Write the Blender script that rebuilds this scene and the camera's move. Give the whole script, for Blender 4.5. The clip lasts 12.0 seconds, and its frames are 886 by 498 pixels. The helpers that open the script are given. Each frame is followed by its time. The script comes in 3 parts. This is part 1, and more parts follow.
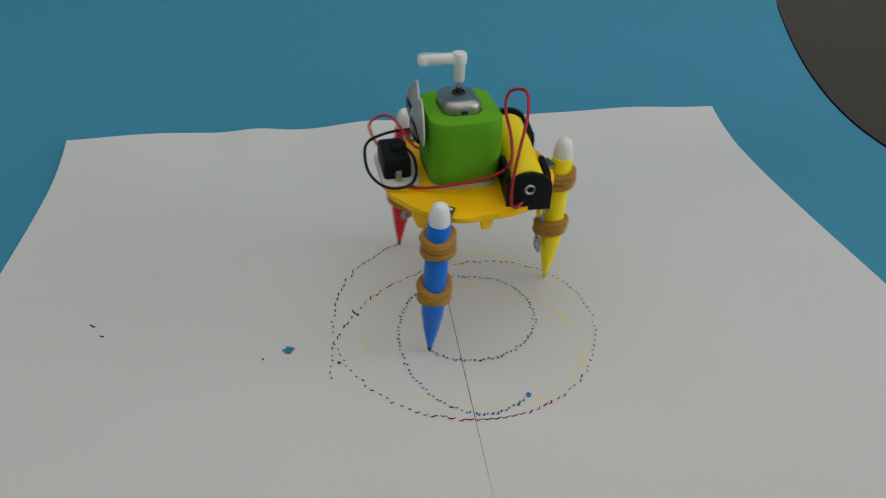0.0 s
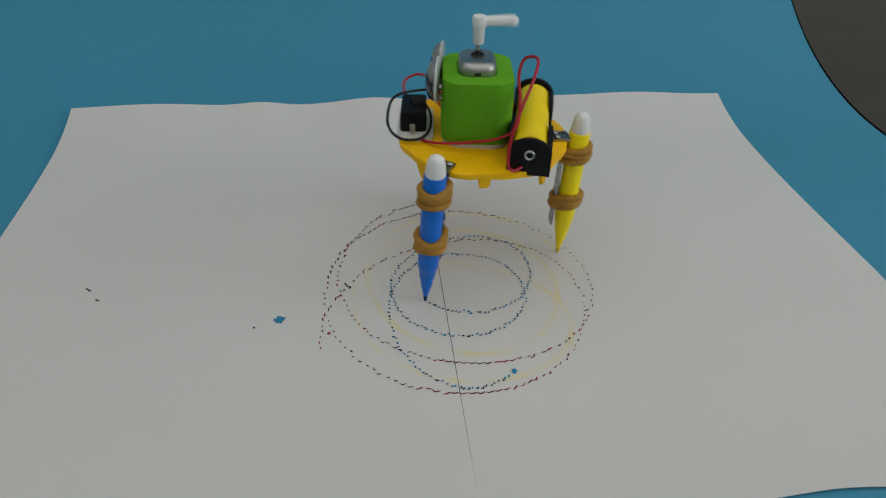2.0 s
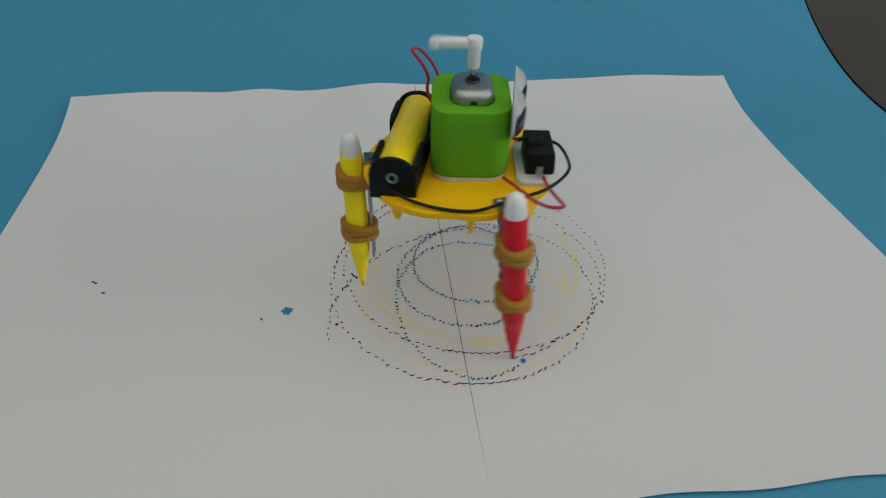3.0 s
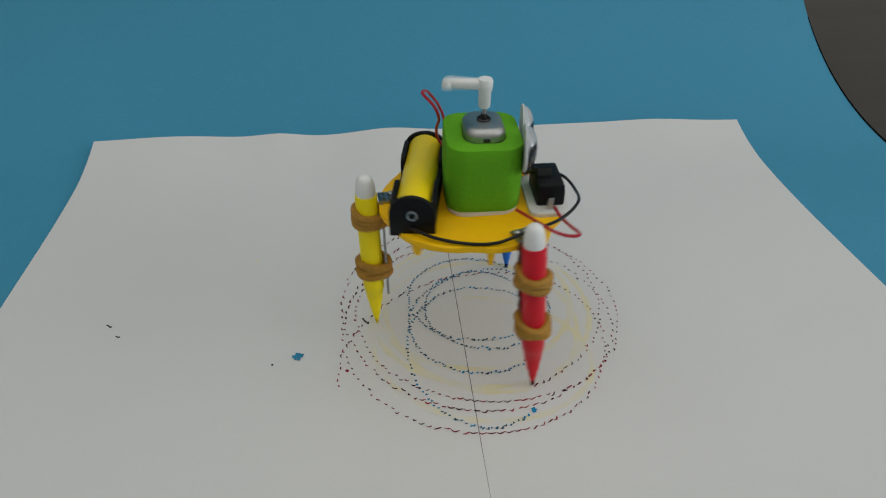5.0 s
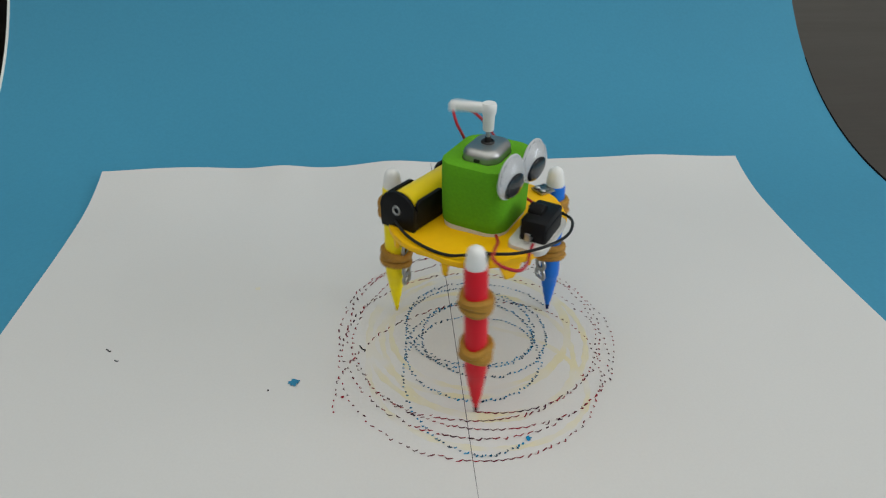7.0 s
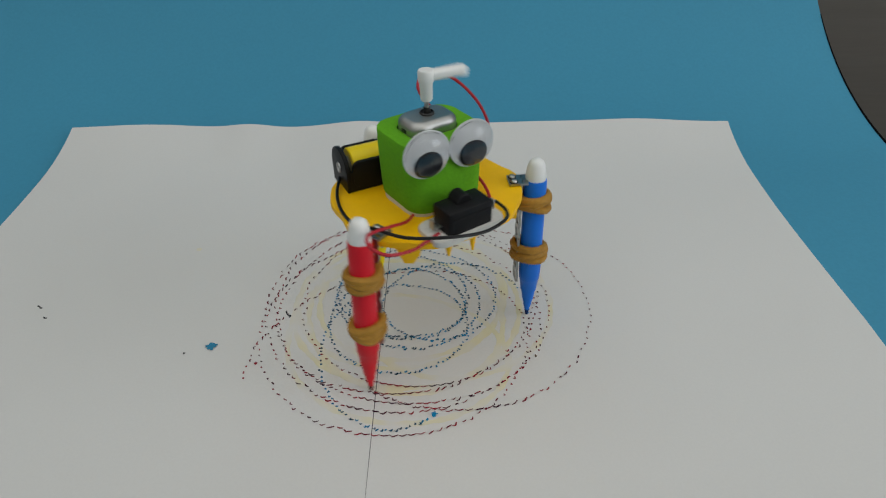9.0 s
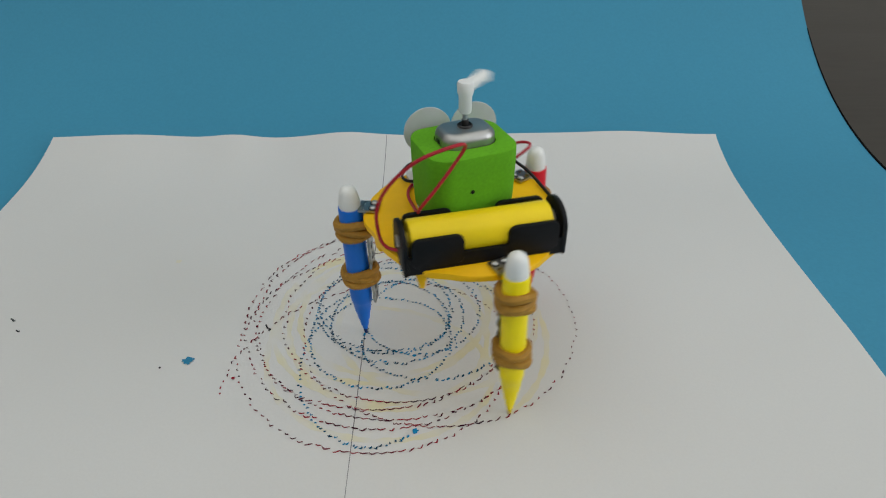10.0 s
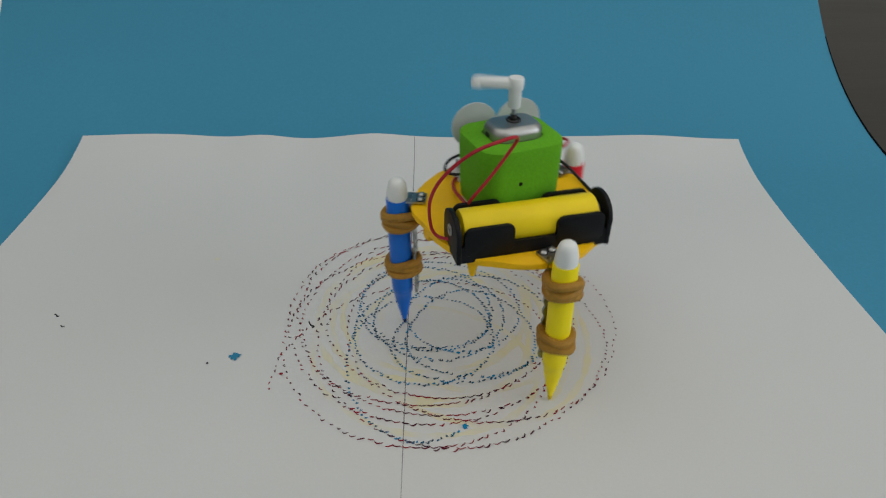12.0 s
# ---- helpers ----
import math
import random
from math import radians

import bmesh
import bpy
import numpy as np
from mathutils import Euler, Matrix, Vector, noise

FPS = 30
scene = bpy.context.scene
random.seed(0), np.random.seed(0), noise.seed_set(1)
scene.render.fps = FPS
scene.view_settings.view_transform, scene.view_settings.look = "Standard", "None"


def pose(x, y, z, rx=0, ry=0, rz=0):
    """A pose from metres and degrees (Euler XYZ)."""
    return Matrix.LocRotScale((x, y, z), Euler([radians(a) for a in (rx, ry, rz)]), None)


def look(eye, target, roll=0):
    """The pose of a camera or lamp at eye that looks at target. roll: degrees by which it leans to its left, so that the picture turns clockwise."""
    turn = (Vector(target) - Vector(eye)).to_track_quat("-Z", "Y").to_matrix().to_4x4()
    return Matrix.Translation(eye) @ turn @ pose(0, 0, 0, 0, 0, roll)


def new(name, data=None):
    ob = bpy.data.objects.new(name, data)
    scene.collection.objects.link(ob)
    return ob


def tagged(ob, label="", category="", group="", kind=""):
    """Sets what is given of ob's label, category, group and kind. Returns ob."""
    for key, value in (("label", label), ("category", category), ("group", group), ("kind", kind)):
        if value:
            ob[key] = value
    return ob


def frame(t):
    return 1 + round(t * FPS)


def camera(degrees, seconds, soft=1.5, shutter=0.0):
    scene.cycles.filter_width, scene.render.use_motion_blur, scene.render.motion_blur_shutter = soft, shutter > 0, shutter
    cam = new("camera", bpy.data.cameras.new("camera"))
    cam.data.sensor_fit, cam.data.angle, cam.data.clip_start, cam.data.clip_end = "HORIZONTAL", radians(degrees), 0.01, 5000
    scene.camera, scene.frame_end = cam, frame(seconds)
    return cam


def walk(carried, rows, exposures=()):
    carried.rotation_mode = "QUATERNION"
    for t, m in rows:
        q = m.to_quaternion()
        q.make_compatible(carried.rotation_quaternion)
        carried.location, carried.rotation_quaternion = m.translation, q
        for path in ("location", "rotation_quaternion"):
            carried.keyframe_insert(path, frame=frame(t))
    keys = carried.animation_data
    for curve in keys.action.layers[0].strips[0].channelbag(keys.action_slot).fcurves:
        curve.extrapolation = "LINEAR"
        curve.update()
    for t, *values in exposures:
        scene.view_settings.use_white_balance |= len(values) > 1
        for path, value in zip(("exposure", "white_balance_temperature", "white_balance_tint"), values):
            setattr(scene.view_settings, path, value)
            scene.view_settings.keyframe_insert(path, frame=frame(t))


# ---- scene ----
cam = camera(66.3, 12.0, soft=1.12, shutter=0.28)


def eye_pose(x, y, z, tilt, roll, turn):
    return pose(x, y, z, 0, 0, turn) @ pose(0, 0, 0, tilt) @ pose(0, 0, 0, 0, 0, roll)


# seconds, eye, tilt from straight down, roll, turn
CAMERA = [
    (0, -0.0385, -0.2746, 0.2044, 53.80, 0.47, -8.67),
    (0.5, -0.0371, -0.2768, 0.2057, 53.99, 0.19, -8.28),
    (1, -0.0355, -0.2793, 0.2038, 54.00, 1.27, -8.49),
    (1.5, -0.0323, -0.2790, 0.2006, 53.66, 1.71, -8.49),
    (2, -0.0313, -0.2795, 0.2020, 52.59, 1.69, -7.62),
    (2.5, -0.0326, -0.2791, 0.2023, 51.75, 1.39, -7.50),
    (3, -0.0342, -0.2755, 0.2039, 50.97, 1.26, -7.73),
    (3.5, -0.0335, -0.2741, 0.2063, 52.07, 0.67, -7.30),
    (3.7, -0.0332, -0.2750, 0.2066, 52.96, 0.09, -6.54),
    (5.3, -0.0307, -0.2731, 0.2083, 53.93, 0.29, -5.70),
    (5.5, -0.0301, -0.2728, 0.2081, 53.90, 0.04, -5.37),
    (6, -0.0283, -0.2716, 0.2074, 54.24, -0.14, -4.71),
    (6.5, -0.0286, -0.2720, 0.2057, 55.31, 0.82, -6.12),
    (7, -0.0272, -0.2793, 0.2060, 57.23, 0.47, -5.03),
    (7.2, -0.0261, -0.2840, 0.2088, 57.36, 0.54, -4.29),
    (8.8, 0.0272, -0.2703, 0.1994, 53.91, -0.94, 0.42),
    (9, 0.0280, -0.2698, 0.2006, 54.01, -0.99, 0.29),
    (9.5, 0.0299, -0.2693, 0.1991, 54.67, -0.46, -0.08),
    (10, 0.0318, -0.2658, 0.1977, 55.06, -0.33, -0.54),
    (10.5, 0.0340, -0.2645, 0.1959, 55.06, -0.13, -0.94),
    (11, 0.0332, -0.2655, 0.1959, 55.15, -0.09, -0.86),
    (11.5, 0.0275, -0.2685, 0.1970, 54.99, -0.08, -0.90),
    (12, 0.0099, -0.2704, 0.1981, 55.46, 0.58, -1.31),
]
EXPOSURE = [(0, -0.03), (0.5, -0.05), (1, 0.1), (1.5, -0.05), (2, -0.12), (2.5, -0.03), (3, -0.02), (3.5, -0.05), (5.5, 0.05), (6, -0.08), (6.5, 0.06), (7, 0.33), (8.8, 0.2), (9, 0.1), (9.5, 0.08), (10, 0.25), (10.5, 0.48), (11, 0.6), (11.5, 0.12), (12, 0.02)]
walk(cam, [(t, eye_pose(*row)) for t, *row in CAMERA], EXPOSURE)

# the robot's way over the paper: seconds, the point about which it turns, heading
ROUTE = [
    (-2.36, 0.0060, -0.0757, 528.0), (-2.165, 0.0060, -0.0773, 493.0), (-1.83, 0.0060, -0.0724, 431.4), (-1.5, 0.0033, -0.0610, 370.7),
    (-1.2, 0.0023, -0.0527, 315.5), (-0.85, 0.0068, -0.0492, 251.1), (-0.36, 0.0075, -0.0495, 160.9),
    (0, 0.0053, -0.0471, 94.7),
    (0.5, 0.0074, -0.0440, 5.2),
    (1, 0.0129, -0.0346, -96.8),
    (1.5, 0.0132, -0.0351, -179.7),
    (2, 0.0135, -0.0351, -276.0),
    (2.5, 0.0138, -0.0391, -364.8),
    (3, 0.0071, -0.0389, -457.1),
    (3.5, 0.0071, -0.0327, -542.0),
    (3.7, 0.0067, -0.0288, -584.4),
    (5.3, 0.0079, -0.0292, -863.7),
    (5.5, 0.0108, -0.0288, -899.5),
    (6, 0.0082, -0.0264, -1007.8),
    (6.5, 0.0092, -0.0241, -1103.3),
    (7, 0.0192, -0.0259, -1203.0),
    (7.2, 0.0220, -0.0278, -1240.0),
    (8.8, 0.0352, -0.0378, -1555.7),
    (9, 0.0344, -0.0394, -1585.5),
    (9.5, 0.0329, -0.0455, -1685.6),
    (10, 0.0277, -0.0559, -1778.2),
    (10.5, 0.0233, -0.0464, -1860.3),
    (11, 0.0252, -0.0520, -1949.9),
    (11.5, 0.0183, -0.0465, -2049.8),
    (12, 0.0258, -0.0507, -2138.2),
]
TURN_POINT = Vector((-0.015, 0.0, 0.0))


def along(rows, t):
    """Smooth value of the rows at t (cubic, through every row)."""
    rows = [np.array(r, float) for r in rows]
    k = max(0, min(len(rows) - 2, sum(1 for r in rows if r[0] <= t) - 1))
    a, b = rows[k], rows[k + 1]
    before, after = rows[max(0, k - 1)], rows[min(len(rows) - 1, k + 2)]
    span = b[0] - a[0]
    sa = (b[1:] - before[1:]) / (b[0] - before[0])
    sb = (after[1:] - a[1:]) / (after[0] - a[0])
    u = (t - a[0]) / span
    return ((2 * u**3 - 3 * u**2 + 1) * a[1:] + (u**3 - 2 * u**2 + u) * span * sa
            + (3 * u**2 - 2 * u**3) * b[1:] + (u**3 - u**2) * span * sb)


def robot_pose(t):
    x, y, turn = along(ROUTE, t)
    return pose(x, y, 0, 0, 0, turn) @ Matrix.Translation(-TURN_POINT)


# ---- light ----
world = bpy.data.worlds.new("world")
scene.world = world
world.use_nodes = True
sky = world.node_tree.nodes.new("ShaderNodeTexSky")
sky.sky_type, sky.sun_disc = "NISHITA", False
sky.sun_elevation, sky.sun_rotation = radians(40), radians(120)
world.node_tree.links.new(sky.outputs[0], world.node_tree.nodes["Background"].inputs[0])
world.node_tree.nodes["Background"].inputs[1].default_value = 0.08


def area_lamp(name, eye, target, width, height, watts, colour):
    data = bpy.data.lights.new(name, "AREA")
    data.shape, data.size, data.size_y, data.energy, data.color = "RECTANGLE", width, height, watts, colour
    ob = new(name, data)
    ob.matrix_world = look(eye, target)
    return ob


# unseen soft area light added overhead, nearly as wide as the room
area_lamp("overhead_soft_light", (0.0, -0.45, 1.72), (0.0, -0.45, 0), 3.4, 2.9, 21.6, (0.965, 0.98, 0.95))
# unseen lamp from the right, the brighter side; its window opening is added
area_lamp("right_light", (1.93, -0.6, 0.75), (0, 0, 0.1), 1.3, 1.1, 11.0, (0.93, 0.97, 1.0))


# ---- materials ----
def surface(name, rgb, rough, metal=0.0, vary=0.1, scale=60.0, stain=0.0, stain_scale=6.0, bump=0.05, coat=0.0, stretch=(1, 1, 1), spec=0.3):
    """A material with fine grain and broad stains in colour, gloss and relief."""
    m = bpy.data.materials.new(name)
    m.use_nodes = True
    n, link = m.node_tree.nodes, m.node_tree.links.new
    b = n["Principled BSDF"]
    place, mapping = n.new("ShaderNodeTexCoord"), n.new("ShaderNodeMapping")
    mapping.inputs["Scale"].default_value = stretch
    link(place.outputs["Object"], mapping.inputs[0])
    fine, broad = n.new("ShaderNodeTexNoise"), n.new("ShaderNodeTexNoise")
    for tex, s, detail in ((fine, scale, 6), (broad, stain_scale, 3)):
        tex.inputs["Scale"].default_value, tex.inputs["Detail"].default_value = s, detail
        link(mapping.outputs[0], tex.inputs["Vector"])
    value = None
    for tex, amount in ((fine, vary), (broad, stain)):
        ramp = n.new("ShaderNodeMapRange")
        ramp.inputs[1].default_value, ramp.inputs[2].default_value = 0.25, 0.75
        ramp.inputs[3].default_value, ramp.inputs[4].default_value = 1 - amount, 1 + amount * 0.5
        link(tex.outputs["Fac"], ramp.inputs[0])
        if value is None:
            value = ramp.outputs[0]
        else:
            times = n.new("ShaderNodeMath")
            times.operation = "MULTIPLY"
            link(value, times.inputs[0]), link(ramp.outputs[0], times.inputs[1])
            value = times.outputs[0]
    scaled = n.new("ShaderNodeVectorMath")
    scaled.operation = "SCALE"
    scaled.inputs[0].default_value = rgb
    link(value, scaled.inputs["Scale"])
    link(scaled.outputs[0], b.inputs["Base Color"])
    gloss = n.new("ShaderNodeMapRange")
    gloss.inputs[3].default_value, gloss.inputs[4].default_value = max(0.02, rough - 0.08), min(1, rough + 0.08)
    link(broad.outputs["Fac"], gloss.inputs[0])
    link(gloss.outputs[0], b.inputs["Roughness"])
    b.inputs["Metallic"].default_value = metal
    b.inputs["Coat Weight"].default_value = coat
    b.inputs["Specular IOR Level"].default_value = spec
    if bump:
        relief = n.new("ShaderNodeBump")
        relief.inputs["Strength"].default_value, relief.inputs["Distance"].default_value = bump, 0.001
        link(fine.outputs["Fac"], relief.inputs["Height"])
        link(relief.outputs[0], b.inputs["Normal"])
    return m


def clear(name, rough=0.10):
    m = bpy.data.materials.new(name)
    m.use_nodes = True
    b = m.node_tree.nodes["Principled BSDF"]
    b.inputs["Base Color"].default_value = (0.96, 0.96, 0.96, 1)
    b.inputs["Roughness"].default_value, b.inputs["Transmission Weight"].default_value, b.inputs["IOR"].default_value = rough, 1.0, 1.4
    return m


def ink_surface(name, dark, light, blotched=False):
    """Felt-tip ink whose strokes run from a heavy dark tone to a thin light one, stroke by stroke; blotched: in soft patches instead."""
    m = bpy.data.materials.new(name)
    m.use_nodes = True
    n, link = m.node_tree.nodes, m.node_tree.links.new
    b = n["Principled BSDF"]
    shape, place, blots = n.new("ShaderNodeNewGeometry"), n.new("ShaderNodeTexCoord"), n.new("ShaderNodeTexNoise")
    blots.inputs["Scale"].default_value = 45.0
    link(place.outputs["Object"], blots.inputs["Vector"])
    both = n.new("ShaderNodeMath")
    both.operation = "MULTIPLY"
    link(shape.outputs["Random Per Island"], both.inputs[0])
    wide = n.new("ShaderNodeMapRange")
    low, high = (-0.1, 0.9) if blotched else (0.4, 1.8)
    wide.inputs[1].default_value, wide.inputs[2].default_value, wide.inputs[3].default_value, wide.inputs[4].default_value = 0.36, 0.62, low, high
    link(blots.outputs["Fac"], wide.inputs[0])
    link(wide.outputs[0], both.inputs[1])
    ramp = n.new("ShaderNodeValToRGB")
    ramp.color_ramp.elements[0].color, ramp.color_ramp.elements[1].color = (*dark, 1), (*light, 1)
    link(wide.outputs[0] if blotched else both.outputs[0], ramp.inputs[0])
    link(ramp.outputs[0], b.inputs["Base Color"])
    b.inputs["Roughness"].default_value, b.inputs["Specular IOR Level"].default_value = 0.9, 0.2
    return m


PAPER = surface("paper", (0.66, 0.655, 0.64), 0.85, vary=0.02, scale=900, stain=0.04, stain_scale=5, bump=0.03)
CREASE_SHADE = surface("crease_shade", (0.16, 0.16, 0.17), 0.9, vary=0.2, scale=300)
BLUE_SHEET = surface("blue_sheet", (0.052, 0.275, 0.425), 0.7, vary=0.05, scale=500, stain=0.06, stain_scale=4, bump=0.04)
WHITE_CORE = surface("white_core", (0.78, 0.78, 0.74), 0.7, vary=0.05, scale=200)
# near black, for the shadow gap under the backdrop's right edge
EDGE_SHADE = surface("edge_shade", (0.003, 0.003, 0.004), 0.9, spec=0.05)
TABLE = surface("dark_wood", (0.057, 0.052, 0.046), 0.45, vary=0.12, scale=30, stain=0.15, stain_scale=3, bump=0.05, stretch=(1, 6, 1))
DARK_WOOD = surface("near_black_wood", (0.020, 0.014, 0.009), 0.6, vary=0.4, scale=25, stain=0.3, stain_scale=4, stretch=(1, 1, 7))
WALL = surface("wall_paint", (0.76, 0.75, 0.72), 0.9, vary=0.03, scale=80, stain=0.05, stain_scale=1)
CEILING = surface("ceiling_paint", (0.8, 0.8, 0.78), 0.9, vary=0.02, scale=80)
FLOOR = surface("floor_boards", (0.22, 0.16, 0.11), 0.5, vary=0.25, scale=12, stain=0.2, stain_scale=2, stretch=(1, 8, 1))
YELLOW_PLASTIC = surface("yellow_plastic", (1.0, 0.555, 0.0), 0.5, vary=0.04, scale=300, stain=0.05, stain_scale=40, bump=0.05)
GREEN_FOAM = surface("green_foam", (0.122, 0.405, 0.010), 0.85, vary=0.12, scale=900, stain=0.08, stain_scale=60, bump=0.08)
STEEL = surface("bright_steel", (0.47, 0.47, 0.46), 0.42, metal=1.0, vary=0.06, scale=400, stain=0.1, stain_scale=90, bump=0.02)
ZINC = surface("zinc_steel", (0.42, 0.42, 0.415), 0.32, metal=1.0, vary=0.15, scale=500, stain=0.15, stain_scale=120)
DARK_METAL = surface("dark_metal", (0.05, 0.05, 0.05), 0.4, metal=0.6)
BLACK_PLASTIC = surface("black_plastic", (0.007, 0.007, 0.008), 0.5, vary=0.2, scale=600, bump=0.05, spec=0.18)
WHITE_PLASTIC = surface("white_plastic", (0.82, 0.82, 0.80), 0.4, vary=0.03, scale=200, bump=0.0)
WHITE_FOAM = surface("white_foam", (0.64, 0.625, 0.59), 0.85, vary=0.08, scale=600)
BATTERY_YELLOW = surface("battery_yellow", (0.95, 0.70, 0.01), 0.35, vary=0.04, scale=150, stain=0.05, stain_scale=60, bump=0.01)
RUBBER = surface("tan_rubber", (0.42, 0.215, 0.03), 0.6, vary=0.2, scale=500, stain=0.15, stain_scale=120, bump=0.12)
PUPIL = surface("pupil_black", (0.006, 0.008, 0.012), 0.6, vary=0.1, bump=0.0)
CLEAR = clear("clear_plastic", 0.05)
EYE_WHITE = surface("eye_white", (0.57, 0.59, 0.60), 0.5, vary=0.04, scale=200, stain=0.06, stain_scale=150, bump=0.0)
WIRE_RED = surface("red_wire", (0.43, 0.018, 0.032), 0.4, vary=0.05, scale=200, bump=0.0)
WIRE_BLACK = surface("black_wire", (0.008, 0.008, 0.009), 0.4, vary=0.1, scale=200, bump=0.0)
PEN_RED = surface("red_pen", (0.66, 0.012, 0.025), 0.42, vary=0.04, scale=200, bump=0.0)
PEN_BLUE = surface("blue_pen", (0.008, 0.16, 0.68), 0.42, vary=0.04, scale=200, bump=0.0)
PEN_YELLOW = surface("yellow_pen", (1.0, 0.80, 0.004), 0.42, vary=0.04, scale=200, bump=0.0)
NIB_RED = surface("red_nib", (0.12, 0.01, 0.015), 0.8)
NIB_BLUE = surface("blue_nib", (0.01, 0.03, 0.12), 0.8)
NIB_YELLOW = surface("yellow_nib", (0.75, 0.55, 0.01), 0.8)
INK_RED = ink_surface("red_ink", (0.022, 0.010, 0.024), (0.28, 0.018, 0.034))
INK_BLUE = ink_surface("blue_ink", (0.006, 0.028, 0.055), (0.010, 0.23, 0.46))
INK_YELLOW = ink_surface("yellow_ink", (0.662, 0.653, 0.625), (0.71, 0.655, 0.43), True)
INK_DARK = surface("dark_ink", (0.03, 0.03, 0.035), 0.9, bump=0.0)
INK_SPOT = surface("blue_spot_ink", (0.03, 0.22, 0.38), 0.9, vary=0.2, scale=300, bump=0.0)


# ---- shapes ----
def part(name, bm, material, parent=None, label="", sharp=40):
    me = bpy.data.meshes.new(name)
    bmesh.ops.recalc_face_normals(bm, faces=bm.faces)
    bm.to_mesh(me)
    bm.free()
    me.materials.append(material)
    me.polygons.foreach_set("use_smooth", [True] * len(me.polygons))
    me.set_sharp_from_angle(angle=radians(sharp))
    ob = new(name, me)
    if parent:
        ob.parent = parent
    return tagged(ob, label)


def moved(bm, m):
    bm.transform(m)
    return bm


def merged(*bms):
    """All shapes in one bmesh."""
    out = bms[0]
    for bm in bms[1:]:
        me = bpy.data.meshes.new("scrap")
        bm.to_mesh(me)
        bm.free()
        out.from_mesh(me)
        bpy.data.meshes.remove(me)
    return out


def box(x, y, z, sx, sy, sz, bevel=0.0, segments=2):
    """A box with rounded edges, its middle at x, y, z."""
    bm = bmesh.new()
    bmesh.ops.create_cube(bm, size=1.0, matrix=Matrix.Translation((x, y, z)) @ Matrix.Diagonal((sx, sy, sz, 1)))
    if bevel:
        bmesh.ops.bevel(bm, geom=list(bm.edges), offset=bevel, segments=segments, affect="EDGES", profile=0.5)
    return bm


def prism(outline, z0, z1, bevel=0.0, segments=3):
    bm = bmesh.new()
    low = [bm.verts.new((x, y, z0)) for x, y in outline]
    high = [bm.verts.new((x, y, z1)) for x, y in outline]
    bm.faces.new(low[::-1])
    bm.faces.new(high)
    for i in range(len(low)):
        j = (i + 1) % len(low)
        bm.faces.new((low[i], low[j], high[j], high[i]))
    if bevel:
        rim = [e for e in bm.edges if abs(e.verts[0].co.z - e.verts[1].co.z) < 1e-7]
        bmesh.ops.bevel(bm, geom=rim, offset=bevel, segments=segments, affect="EDGES", profile=0.5)
    return bm


def lathe(profile, seg=28, capped=True):
    """A turned shape from (radius, height) rows."""
    bm = bmesh.new()
    rings = []
    for r, z in profile:
        if r < 1e-7:
            rings.append([bm.verts.new((0, 0, z))])
        else:
            rings.append([bm.verts.new((r * math.cos(2 * math.pi * i / seg), r * math.sin(2 * math.pi * i / seg), z)) for i in range(seg)])
    for a, b in zip(rings, rings[1:]):
        for i in range(seg):
            j = (i + 1) % seg
            if len(a) == 1 and len(b) > 1:
                bm.faces.new((a[0], b[i], b[j]))
            elif len(b) == 1 and len(a) > 1:
                bm.faces.new((a[i], a[j], b[0]))
            elif len(a) > 1:
                bm.faces.new((a[i], a[j], b[j], b[i]))
    for ring in (rings[0], rings[-1]) if capped else ():
        if len(ring) > 1:
            bm.faces.new(ring)
    return bm


def stacked(rings):
    """A closed skin over rings of equal count, from the lowest to the highest."""
    bm = bmesh.new()
    made = [[bm.verts.new(p) for p in ring] for ring in rings]
    n = len(made[0])
    for a, b in zip(made, made[1:]):
        for i in range(n):
            bm.faces.new((a[i], a[(i + 1) % n], b[(i + 1) % n], b[i]))
    bm.faces.new(made[0][::-1])
    bm.faces.new(made[-1])
    return bm


def smooth_line(points, steps=8):
    """A smooth line through the points."""
    p = [Vector(q) for q in points]
    out = []
    for i in range(len(p) - 1):
        a, b = p[max(0, i - 1)], p[min(len(p) - 1, i + 2)]
        for k in range(steps):
            u = k / steps
            h = ((2 * u**3 - 3 * u**2 + 1), (u**3 - 2 * u**2 + u), (3 * u**2 - 2 * u**3), (u**3 - u**2))
            out.append(h[0] * p[i] + h[1] * 0.5 * (p[i + 1] - a) + h[2] * p[i + 1] + h[3] * 0.5 * (b - p[i]))
    return out + [p[-1]]


def tube(points, radius, sides=10, closed=False, flat=1.0):
    bm = bmesh.new()
    p, n, rings = [Vector(q) for q in points], len(points), []
    side = None
    for i in range(n):
        ahead = p[(i + 1) % n] if closed or i < n - 1 else p[i]
        behind = p[i - 1] if closed or i > 0 else p[i]
        way = (ahead - behind).normalized()
        side = way.orthogonal().normalized() if side is None else (side - way * side.dot(way)).normalized()
        other = way.cross(side)
        rings.append([bm.verts.new(p[i] + radius * (math.cos(a) * side + flat * math.sin(a) * other)) for a in (2 * math.pi * k / sides for k in range(sides))])
    last = n if closed else n - 1
    for i in range(last):
        a, b = rings[i], rings[(i + 1) % n]
        best = 0
        if closed and i == n - 1:
            best = min(range(sides), key=lambda s: (b[s].co - a[0].co).length)
        for k in range(sides):
            bm.faces.new((a[k], a[(k + 1) % sides], b[(k + 1 + best) % sides], b[(k + best) % sides]))
    if not closed:
        bm.faces.new(rings[0][::-1])
        bm.faces.new(rings[-1])
    return bm


